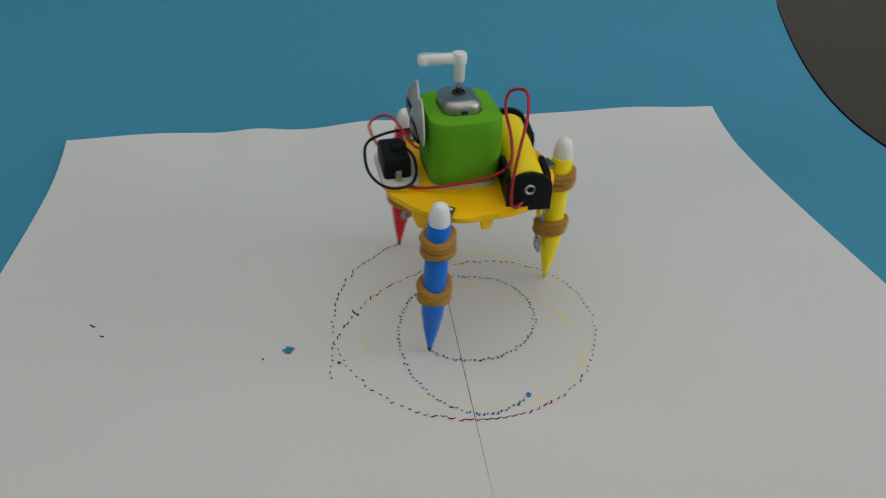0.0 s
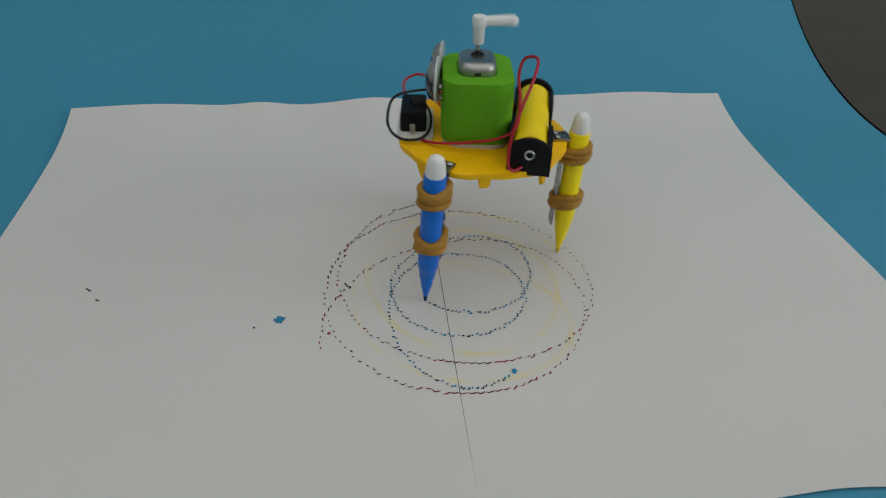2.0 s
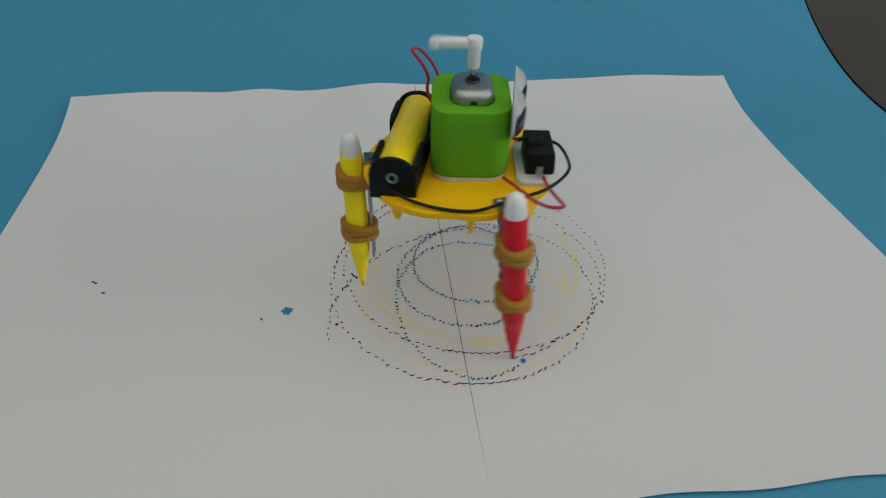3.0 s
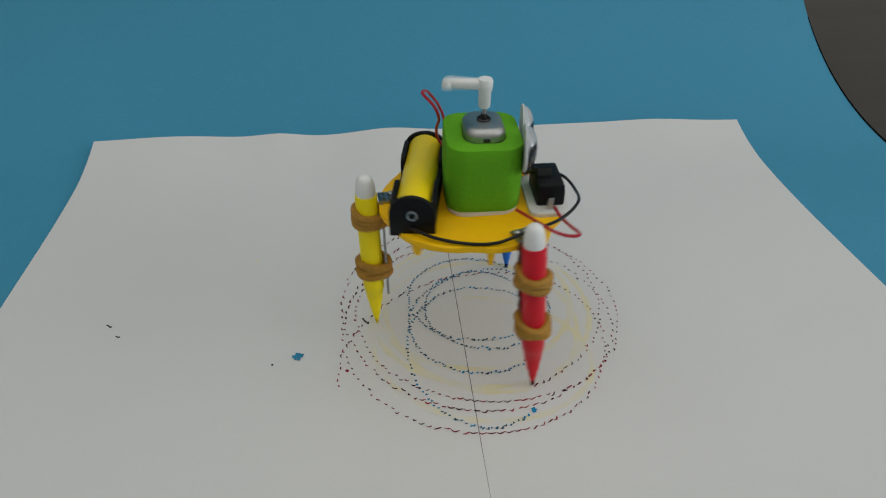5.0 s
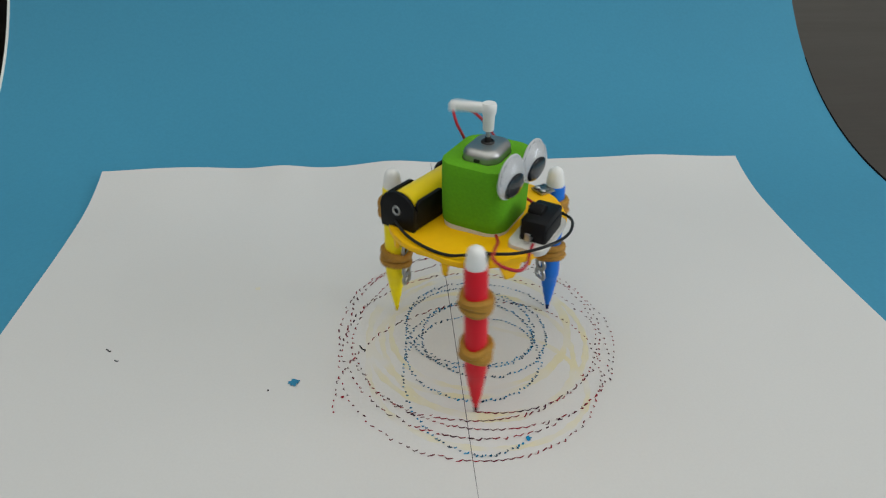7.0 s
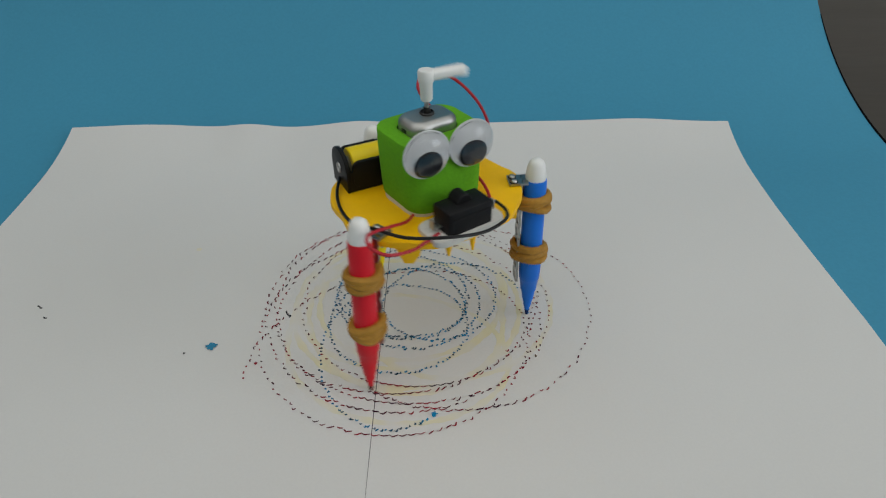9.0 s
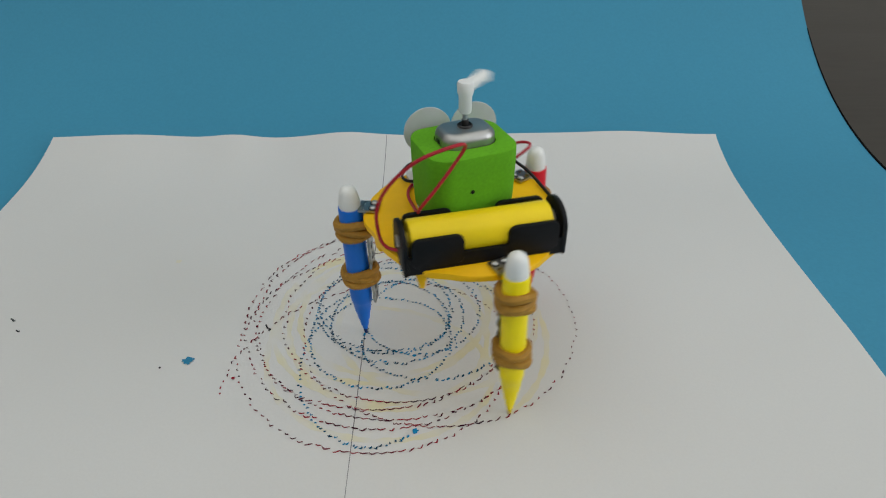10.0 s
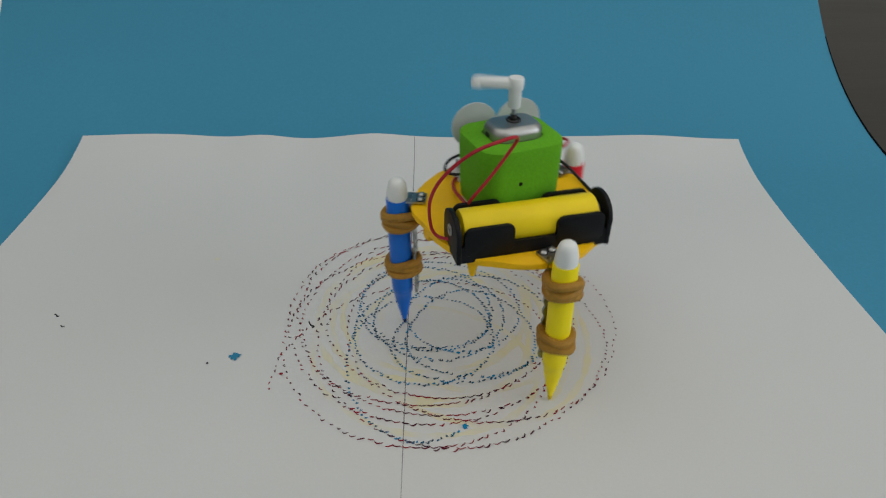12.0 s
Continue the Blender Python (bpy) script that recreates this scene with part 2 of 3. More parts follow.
def rounded(hx, hy, r, n=6):
    """A rectangle outline with rounded corners."""
    out = []
    for cx, cy, a0 in ((hx - r, hy - r, 0), (r - hx, hy - r, 90), (r - hx, r - hy, 180), (hx - r, r - hy, 270)):
        for k in range(n + 1):
            a = radians(a0 + 90 * k / n)
            out.append((cx + r * math.cos(a), cy + r * math.sin(a)))
    return out


def perforated(cells, pitch, width, thick, hole):
    """A flat steel strip along x with a round hole in every cell, its start at x = 0."""
    bm = bmesh.new()
    seg = 12
    for c in range(cells):
        cx = (c + 0.5) * pitch
        square, ring = [], []
        for k in range(seg):
            a = 2 * math.pi * (k + 0.5) / seg
            dx, dy = math.cos(a), math.sin(a)
            s = min(pitch / 2 / max(abs(dx), 1e-6), width / 2 / max(abs(dy), 1e-6))
            square.append((cx + dx * s, dy * s))
            ring.append((cx + dx * hole, dy * hole))
        up = [[bm.verts.new((x, y, thick / 2)) for x, y in loop] for loop in (square, ring)]
        down = [[bm.verts.new((x, y, -thick / 2)) for x, y in loop] for loop in (square, ring)]
        for k in range(seg):
            j = (k + 1) % seg
            bm.faces.new((up[0][k], up[0][j], up[1][j], up[1][k]))
            bm.faces.new((down[0][j], down[0][k], down[1][k], down[1][j]))
            bm.faces.new((up[1][k], up[1][j], down[1][j], down[1][k]))
            ends = (c > 0 and max(square[k][0], square[j][0]) < cx - pitch * 0.499) or (c < cells - 1 and min(square[k][0], square[j][0]) > cx + pitch * 0.499)
            if not ends:
                bm.faces.new((up[0][j], up[0][k], down[0][k], down[0][j]))
    bmesh.ops.remove_doubles(bm, verts=bm.verts, dist=1e-6)
    return bm


# ---- room: unseen, added to enclose the table and bounce the light ----
def room():
    walls = (("wall_north", 0, 2.0, 4.2, 0.1), ("wall_south", 0, -2.0, 4.2, 0.1), ("wall_west", -2.0, 0, 0.1, 3.9))
    for name, x, y, sx, sy in walls:
        tagged(part(name, box(x, y, 0.5, sx, sy, 2.5), WALL), "unseen pale room wall added to bounce light", "wall", kind="structure")
    east = merged(box(2.0, 0, -0.32, 0.1, 3.9, 0.86), box(2.0, 0, 1.53, 0.1, 3.9, 0.44), box(2.0, 1.0, 0.71, 0.1, 1.9, 1.2), box(2.0, -1.65, 0.71, 0.1, 0.6, 1.2))
    tagged(part("wall_east", east, WALL), "unseen pale wall with an opening added for the right light", "wall", kind="structure")
    tagged(part("floor", box(0, 0, -0.8, 4.2, 4.2, 0.1), FLOOR), "unseen brown wooden floor of the added room", "floor", kind="structure")
    tagged(part("ceiling", box(0, 0, 1.8, 4.2, 4.2, 0.1), CEILING), "unseen white ceiling added to bounce light", "ceiling", kind="structure")


def dark_cabinet():
    c = tagged(new("cabinet"), "dark brown wooden cabinet beside the blue sheet", "cabinet")
    part("carcass", box(-0.62, 0.52, 0.212, 0.56, 0.40, 0.43, 0.004), DARK_WOOD, c)
    part("door", box(-0.62, 0.312, 0.215, 0.54, 0.016, 0.40, 0.003), DARK_WOOD, c)


def table():
    t = tagged(new("table"), "dark brown wooden table with a satin top", "table")
    part("tabletop", box(0.1, 0.3, -0.0155, 2.0, 1.9, 0.025, 0.004), TABLE, t)
    for x in (-0.8, 1.0):
        for y in (-0.55, 1.15):
            part("leg", box(x, y, -0.389, 0.06, 0.06, 0.722, 0.004), TABLE, t)


ARC_Y, ARC_R = 0.08, 0.225


def sheet_line(s):
    """Place and normal across the backdrop's sweep, s metres from where it begins to rise."""
    if s <= 0:
        return Vector((0, ARC_Y + s, 0)), Vector((0, 0, 1))
    a = s / ARC_R
    if a < math.pi / 2:
        return Vector((0, ARC_Y + ARC_R * math.sin(a), ARC_R * (1 - math.cos(a)))), Vector((0, -math.sin(a), math.cos(a)))
    return Vector((0, ARC_Y + ARC_R, ARC_R + s - ARC_R * math.pi / 2)), Vector((0, -1, 0))


def sweep(x0, x1, s0, s1, top, bottom, steps, across=2, drift=(0.0, 0.0)):
    """A bent slab over the sweep between two x and two lengths; top and bottom: heights above the line; drift: how the sides move in x along it."""
    bm = bmesh.new()
    layers = []
    for h in (top, bottom):
        rows = []
        for i in range(steps + 1):
            p, nrm = sheet_line(s0 + (s1 - s0) * i / steps)
            row = []
            far = max(0.0, s0 + (s1 - s0) * i / steps)
            left, right = x0 + drift[0] * far, x1 + drift[1] * far
            for k in range(across):
                x = left + (right - left) * k / (across - 1)
                row.append(bm.verts.new(p + nrm * h + Vector((x, 0, 0))))
            rows.append(row)
        layers.append(rows)
    a, b = layers
    for i in range(steps):
        for k in range(across - 1):
            bm.faces.new((a[i][k], a[i][k + 1], a[i + 1][k + 1], a[i + 1][k]))
            bm.faces.new((b[i][k + 1], b[i][k], b[i + 1][k], b[i + 1][k + 1]))
        bm.faces.new((a[i][0], a[i + 1][0], b[i + 1][0], b[i][0]))
        bm.faces.new((a[i + 1][-1], a[i][-1], b[i][-1], b[i + 1][-1]))
    for i in (0, steps):
        for k in range(across - 1):
            q = (a[i][k], a[i][k + 1], b[i][k + 1], b[i][k])
            bm.faces.new(q if i else q[::-1])
    return bm


def backdrop():
    b = tagged(new("backdrop_sheet"), "matt blue backdrop sheet curving up behind the paper", "backdrop")
    part("sheet", sweep(-0.2985, 0.3047, -0.50, 0.66, -0.0006, -0.0028, 120, 4, (0.0, -0.0437)), BLUE_SHEET, b, sharp=60)
    part("edge_strip", sweep(-0.3002, -0.2985, -0.50, 0.66, -0.0002, -0.003, 120), WHITE_CORE, b, "thin white cut edge", sharp=60)
    # shadow between the rising sheet and the table, put in as a black strip
    part("edge_strip", sweep(0.3045, 0.3062, -0.50, 0.150, -0.0002, -0.004, 90, 2, (-0.0437, -0.0520)), EDGE_SHADE, b, "thin black strip for the shadow under the sheet's edge", sharp=60)
    return b


def paper_height(x, y):
    """Height of the paper's top face: flat in front, curling and slightly wavy at the far edge."""
    d = max(0.0, y - ARC_Y)
    z = ARC_R - math.sqrt(ARC_R**2 - d * d)
    u = max(0.0, (y - 0.03) / 0.1)
    curl = u**2 * (0.0042 - 0.005 * x + 0.0005 * math.sin(23 * x + 0.6) + 0.0009 * math.cos(50 * (x + 0.03)) * (1 - 2 * x))
    curl += u**3 * sum(rise * math.exp(-((x - at) / wide) ** 2) for at, wide, rise in ((-0.096, 0.018, 0.0031), (-0.026, 0.020, 0.0018), (0.152, 0.034, 0.0030), (-0.20, 0.045, 0.0007)))
    lift = 0.0012 * max(0.0, -(y + 0.12) / 0.045) ** 2 * (0.6 + 0.5 * math.sin(17 * x))
    return z + curl + lift


def paper_sheet():
    bm = bmesh.new()
    nx, ny = 120, 60
    layers = []
    for drop in (0.0, 0.00035):
        rows = []
        for j in range(ny + 1):
            y = -0.1625 + 0.2925 * j / ny
            bow = 0.002 * math.sin(math.pi * min(1, max(0, (y + 0.05) / 0.18)))
            row = []
            for i in range(nx + 1):
                x = 0.21 * (2 * i / nx - 1) - bow * max(0, 2 * i / nx - 1) + 0.0010 * min(0, 2 * i / nx - 1)
                ye = y + (0.0008 * math.sin(19 * x) + 0.0005 * math.sin(43 * x + 1)) * (j == ny)
                ye += (-0.0012 + 0.0009 * math.cos(95.2 * (x - 0.124)) + 0.0004 * math.sin(31 * x)) * max(0.0, 1 - j / 5)
                row.append(bm.verts.new((x, ye, paper_height(x, y) - drop)))
            rows.append(row)
        layers.append(rows)
    a, b = layers
    for j in range(ny):
        for i in range(nx):
            bm.faces.new((a[j][i], a[j][i + 1], a[j + 1][i + 1], a[j + 1][i]))
            bm.faces.new((b[j][i + 1], b[j][i], b[j + 1][i], b[j + 1][i + 1]))
        bm.faces.new((a[j][0], a[j + 1][0], b[j + 1][0], b[j][0]))
        bm.faces.new((a[j + 1][nx], a[j][nx], b[j][nx], b[j + 1][nx]))
    for i in range(nx):
        bm.faces.new((a[0][i + 1], a[0][i], b[0][i], b[0][i + 1]))
        bm.faces.new((a[ny][i], a[ny][i + 1], b[ny][i + 1], b[ny][i]))
    p = part("paper_sheet", bm, PAPER, sharp=60)
    tagged(p, "large white drawing paper lying on a blue sheet", "paper")
    ys = [-0.15 + 0.2795 * k / 70 for k in range(71)]
    # the fold's thin shadow, coloured in as a narrow grey ribbon
    line = bmesh.new()
    rows = []
    for k, y in enumerate(ys):
        half = 0.00016 + 0.00006 * math.sin(3.1 * k) * math.sin(0.7 * k)
        if y < -0.10:
            half *= max(0.15, (y + 0.155) / 0.055)
        rows.append([line.verts.new((sx * half + 0.0002 * math.sin(9 * y), y, paper_height(0, y) + 0.00006)) for sx in (-1, 1)])
    for q, r in zip(rows, rows[1:]):
        line.faces.new((q[0], q[1], r[1], r[0]))
    part("crease_shade_line", line, CREASE_SHADE, p, "thin grey line for the shade of the middle crease")
    return p


# ---- robot ----
PENS = (("red", PEN_RED, NIB_RED, (0.0421, 0.0189, 0), (0.0378, 0.0142, 0.0767), (0.0300, 0.0122), (0.0530, 0.0312)),
        ("blue", PEN_BLUE, NIB_BLUE, (-0.0364, 0.0199, 0), (-0.0394, 0.0160, 0.0752), (-0.0325, 0.0132), (0.0575, 0.0342)),
        ("yellow", PEN_YELLOW, NIB_YELLOW, (0.0, -0.0445, 0), (-0.0020, -0.0458, 0.0757), (-0.0026, -0.0372), (0.0568, 0.0322)))
PLATE_TOP, PLATE_RISE = 0.0653, 0.035  # height at the middle, rise towards the eyes


def pen(robot, colour, body, nib, tip, top, screw, bands, seed):
    tip, top = Vector(tip), Vector(top)
    axis = top - tip
    length = axis.length
    m = Matrix.Translation(tip) @ axis.to_track_quat("Z", "Y").to_matrix().to_4x4()
    k = length / 0.0757
    rows = [(0.0011, 0.0032), (0.0013, 0.0052), (0.0016, 0.0054), (0.0021, 0.0090), (0.0024, 0.0092), (0.0030, 0.0140), (0.0033, 0.0142), (0.0040, 0.0200),
            (0.0043, 0.0204), (0.0045, 0.0240), (0.0045, 0.0664), (0.0043, 0.0670)]
    barrel = part("pen", moved(lathe([(r, z * k) for r, z in rows]), m), body, robot, colour + " felt-tip pen used as a leg")
    part("nib", moved(lathe([(0, 0), (0.0006, 0.0004), (0.0009, 0.0020), (0.0011, 0.0034)], 14), m), nib, barrel, "dark worn nib" if colour != "yellow" else "yellow nib")
    cap = [(0.0040, 0.0669), (0.0041, 0.0682), (0.0038, 0.0706), (0.0034, 0.0730), (0.0028, 0.0745), (0.0017, 0.0754), (0, 0.0757)]
    part("end_plug", moved(lathe([(r, z * k) for r, z in cap]), m), WHITE_PLASTIC, barrel, "rounded white end plug")
    inward = Vector((-tip.x, -tip.y, 0)).normalized()
    side = Vector((-inward.y, inward.x, 0))
    rnd = random.Random(seed)
    for height in bands:
        centre = tip + axis * (height / length)
        loops = []
        for n, dz in enumerate((-0.0021, 0.0001, 0.0022)):
            pts = []
            tilt, skew, phase = rnd.uniform(-0.25, 0.25), rnd.uniform(-0.16, 0.16), rnd.uniform(0, 6)
            for i in range(30):
                a = 2 * math.pi * i / 30
                u, w = math.cos(a), math.sin(a)
                reach = 0.0072 if u > 0 else 0.0053
                swell = 1 + 0.05 * math.sin(3 * a + phase)
                pts.append(centre + inward * (u * reach * swell) + side * (w * 0.0052 * swell) + Vector((0, 0, dz + 0.004 * (tilt * u + skew * w) + 0.0004 * math.sin(2 * a + phase))))
            loops.append(tube(pts, 0.0017, 8, closed=True))
        part("rubber_band", merged(*loops), RUBBER, barrel, "wound tan rubber band")
    # steel angle that carries the pen: a flange on the plate and a strip down the pen's inner side
    at = tip + axis * (0.063 / length)
    start = Vector((screw[0], screw[1], PLATE_TOP + PLATE_RISE * screw[1] + 0.0008))
    flat_way = Vector((at.x - start.x, at.y - start.y, 0)).normalized()
    flange_turn = math.degrees(math.atan2(flat_way.y, flat_way.x))
    flange_m = pose(start.x, start.y, start.z, 0, 0, flange_turn)
    flange = merged(*[moved(perforated(2, 0.00375, 0.0036, 0.0009, 0.0011), flange_m @ pose(-0.00375, off, 0)) for off in (-0.0018, 0.0018)])
    corner = at + inward * 0.0061
    reach = Vector((corner.x - start.x, corner.y - start.y, 0)).length
    link_bar = moved(box((reach + 0.00375) / 2, 0, 0, max(0.001, reach - 0.00375), 0.0070, 0.0009, 0.0002), pose(start.x, start.y, start.z, 0, 0, flange_turn))
    down = axis.normalized() * -1
    strip_m = Matrix((down, side, down.cross(side))).transposed().to_4x4()
    strip_m.translation = corner + Vector((0, 0, start.z + 0.0004 - corner.z))
    strip = moved(perforated(9, 0.0052, 0.0068, 0.0009, 0.0018), strip_m)
    bracket = part("bracket", merged(flange, link_bar, strip), ZINC, robot, "perforated zinc-plated steel angle")
    head = [(0.0014, 0.0), (0.0014, 0.0005), (0.0011, 0.0009), (0.0005, 0.0011), (0, 0.0011)]
    for off in (-0.0018, 0.0018):
        foot = flange_m @ pose(-0.0018, off, 0.0004)
        part("screw", moved(lathe(head, 14), foot), STEEL, bracket, "small pan-head steel screw")
        part("washer", moved(lathe([(0.0017, -0.0001), (0.0017, 0.0003), (0, 0.0003)], 14), foot), DARK_METAL, bracket, "dark washer")


def plate_outline():
    out = []
    for i in range(72):
        a = 2 * math.pi * i / 72
        c, s = math.cos(a), math.sin(a)
        hy, power = (0.0318, 2.2) if s > 0 else (0.0400, 2.2)
        r = 1 / ((abs(c) / (0.0354 if c > 0 else 0.0364)) ** power + (abs(s) / hy) ** power) ** (1 / power)
        r += 0.0006 * math.sin(7 * a) + 0.0004 * math.sin(13 * a + 1)
        out.append((r * c, r * s))
    return out


def foam_block(outline, z0, z1):
    """The body: an upright block with softened rims and a socket for the motor in its top."""
    bm = bmesh.new()
    hole = []
    for x, y in outline:
        a = math.atan2(y, x)
        r = 1 / ((abs(math.cos(a)) / 0.0105) ** 3 + (abs(math.sin(a)) / 0.0083) ** 3) ** (1 / 3)
        hole.append((r * math.cos(a), r * math.sin(a)))
    rings = [[(x * 0.90, y * 0.97, z0) for x, y in outline], [(x * 0.925, y, z0 + 0.0006) for x, y in outline]]
    for k in range(1, 7):
        z = z0 + (z1 - z0 - 0.0008) * k / 6
        bow = 1 + 0.010 * math.sin(math.pi * k / 6) - 0.004 * (k == 6)
        wide = bow * (0.93 + 0.07 * k / 6)
        rings.append([(x * wide, y * bow, z) for x, y in outline])
    rings += [[(x * 0.985, y * 0.985, z1 - 0.0002) for x, y in outline], [(x * 0.955, y * 0.955, z1) for x, y in outline],
              [(x, y, z1) for x, y in hole], [(x * 0.98, y * 0.98, z1 - 0.0050) for x, y in hole]]
    made = [[bm.verts.new(p) for p in ring] for ring in rings]
    n = len(outline)
    for a, b in zip(made, made[1:]):
        for i in range(n):
            bm.faces.new((a[i], a[(i + 1) % n], b[(i + 1) % n], b[i]))
    bm.faces.new(made[0][::-1])
    bm.faces.new(made[-1])
    return bm


def doodle_robot():
    robot = tagged(new("doodle_robot"), "green and yellow toy drawing robot walking on three pens", "toy robot")
    lean = Matrix(((1, 0, 0, 0), (0, 1, 0, 0), (0, PLATE_RISE, 1, 0), (0, 0, 0, 1)))
    plate = part("base_plate", moved(prism(plate_outline(), PLATE_TOP - 0.0024, PLATE_TOP, 0.0006), lean), YELLOW_PLASTIC, robot, "yellow plastic base plate")
    for x, y, r, h in ((0.008, 0.024, 0.0018, 0.0095), (-0.002, 0.025, 0.0016, 0.0105)):
        peg = lathe([(r, 0.0), (r * 0.9, -h * 0.3), (r * 0.45, -h * 0.85), (r * 0.3, -h), (0, -h - 0.0003)], 10)
        part("peg", moved(peg, Matrix.Translation((x, y, PLATE_TOP - 0.0016))), YELLOW_PLASTIC, plate)
    rim = plate_outline()
    for angle, wide, high, blunt in ((-133, 0.0026, 0.0072, 0.45), (-175, 0.0030, 0.0060, 0.75), (-47, 0.0030, 0.0060, 0.5), (2, 0.0018, 0.0072, 0.55)):
        x, y = rim[round(angle / 5) % 72]
        tooth = prism([(-wide, 0.0), (-wide * blunt, -high * 0.7), (-wide * blunt * 0.8, -high), (wide * blunt * 0.7, -high * 0.97), (wide * blunt, -high * 0.65), (wide, 0.0)], -0.0009, 0.0009, 0.0004, 2)
        part("tooth", moved(tooth, pose(x * 0.955, y * 0.955, PLATE_TOP + PLATE_RISE * y - 0.0012, 90, 0, angle + 90)), YELLOW_PLASTIC, plate)
    for x, y, turn in ((-0.0255, 0.0205, 45), (0.0235, 0.0215, -42)):
        flap = prism([(-0.0056, 0.0), (-0.0042, -0.0048), (-0.0020, -0.0084), (0.0015, -0.0086), (0.0027, -0.0056), (0.0054, 0.0)], -0.0009, 0.0009, 0.0004, 2)
        part("flap", moved(flap, pose(x, y, PLATE_TOP + PLATE_RISE * y - 0.0012, 90, 0, turn)), YELLOW_PLASTIC, plate)
    axle = lathe([(0.0012, 0.0), (0.0012, -0.012), (0, -0.0121)], 12)
    part("motor_stud", moved(axle, Matrix.Translation((0.006, -0.006, PLATE_TOP - 0.003))), DARK_METAL, plate, "thin black stud under the plate")
    # foam body with a white pad under it
    outline = [(x - 0.0008, y - 0.0003) for x, y in rounded(0.0166, 0.0143, 0.0076, 9)]
    part("body", foam_block(outline, PLATE_TOP + 0.0018, 0.0940), GREEN_FOAM, robot, "green foam block body")
    part("eyelet", moved(lathe([(0.0008, -0.0002), (0.0008, 0.0006), (0, 0.0006)], 10), Matrix.Translation((-0.0034, -0.0142, 0.0811)) @ pose(0, 0, 0, 90)), BLACK_PLASTIC, robot, "tiny dark hole in the foam")
    pad = [(x * 0.90, y * 0.96) for x, y in outline]
    part("foam_pad", merged(prism(pad, PLATE_TOP - 0.0002, PLATE_TOP + 0.0020, 0.0003), moved(prism(rounded(0.0150, 0.0076, 0.004), PLATE_TOP - 0.0002, PLATE_TOP + 0.0024, 0.0005), pose(0.0030, 0.0248, 0))), WHITE_FOAM, robot, "white double-sided foam pad")
    # motor
    can = []
    for inset, z in [(0.0, 0.0860), (0.0, 0.0955)] + [(0.0030 * (1 - math.cos(radians(a))), 0.0957 + 0.0030 * math.sin(radians(a))) for a in range(10, 91, 10)] + [(0.0052, 0.09885), (0.0068, 0.09890)]:
        can.append([(x, y, z) for x, y in rounded(0.0099 - inset, 0.0076 - inset, max(0.0006, 0.0054 - inset), 8)])
    motor = part("motor", stacked(can), STEEL, robot, "silver steel can of a small motor")
    part("bushing", moved(lathe([(0.0027, 0), (0.0027, 0.0007), (0.0023, 0.0010), (0.0022, 0.0004), (0.0012, 0.0004), (0.0012, 0.0026), (0, 0.0026)], 20), Matrix.Translation((0, 0, 0.0986))), DARK_METAL, motor, "dark bearing bush")
    part("shaft", moved(lathe([(0.0009, 0), (0.0009, 0.0080), (0, 0.0081)], 12), Matrix.Translation((0, 0, 0.1000))), STEEL, motor, "steel shaft")
    for x in (-0.0099, 0.0099):
        part("vent", box(x, 0.0002, 0.0949, 0.0006, 0.0026, 0.0014, 0.0002), DARK_METAL, motor, "small dark vent slot")
    hub = lathe([(0.0019, 0.0), (0.0022, 0.0006), (0.0023, 0.0060), (0.0028, 0.0072), (0.0029, 0.0102), (0.0025, 0.0110), (0, 0.0111)], 20)
    arm = moved(box(0.0078, 0, 0.0088, 0.0136, 0.0042, 0.0036, 0.0012, 3), Matrix())
    crank = part("crank", merged(hub, arm, moved(lathe([(0.0023, 0), (0.0024, 0.0022), (0.0018, 0.0030), (0, 0.0031)], 16), pose(0.0134, 0, 0.0072))), WHITE_PLASTIC, robot, "white plastic eccentric crank arm")
    crank.location = (0, 0, 0.1037)
    # eyes
    for x, y in ((0.0098, 0.0139), (-0.0076, 0.0158)):
        m = pose(x, y, 0.0915, 0, 0, -6) @ pose(0, 0, 0, -90)
        eye = part("eye", moved(lathe([(0.0089, 0), (0.0090, 0.0003), (0.0089, 0.0007), (0.0086, 0.0008), (0, 0.0008)], 36), m), EYE_WHITE, robot, "white googly eye")
        part("pupil", moved(lathe([(0.0045, 0), (0.0046, 0.0004), (0.0042, 0.0009), (0, 0.0010)], 28), m @ Matrix.Translation((0.0003, 0.0026, 0.0009))), PUPIL, eye, "loose black pupil")
        shell = [(0.0084 * math.cos(radians(a)), 0.0008 + 0.0042 * math.sin(radians(a))) for a in range(0, 91, 10)]
        inner = [(r * 0.955, 0.0008 + (z - 0.0008) * 0.93) for r, z in reversed(shell)]
        dome = [inner[-1]] + shell[:-1] + [(0, shell[-1][1]), (0, inner[0][1])] + inner[1:]
        cover = part("dome", moved(lathe(dome, 36, capped=False), m), CLEAR, eye, "clear plastic dome")
        cover.visible_shadow = False
    # battery and holder
    m = pose(-0.0048, -0.0240, PLATE_TOP - 0.0022, 0, 0, -8.3)
    channel = [(-0.0083, 0.0), (0.0083, 0.0), (0.0083, 0.0100), (0.0070, 0.0100), (0.0070, 0.0016), (-0.0070, 0.0016), (-0.0070, 0.0064), (-0.0083, 0.0064)]
    holder = part("battery_holder", moved(prism(channel, -0.0275, 0.0275), m @ pose(0, 0, 0, 90, 0, 90)), BLACK_PLASTIC, robot, "black plastic battery holder")
    for x in (-0.0165, 0.0165):
        for y, z in ((-0.0077, 0.0078), (0.0077, 0.0085)):
            clip = prism(rounded(0.0088, 0.0054, 0.0024, 5), -0.0008, 0.0008, 0.0003)
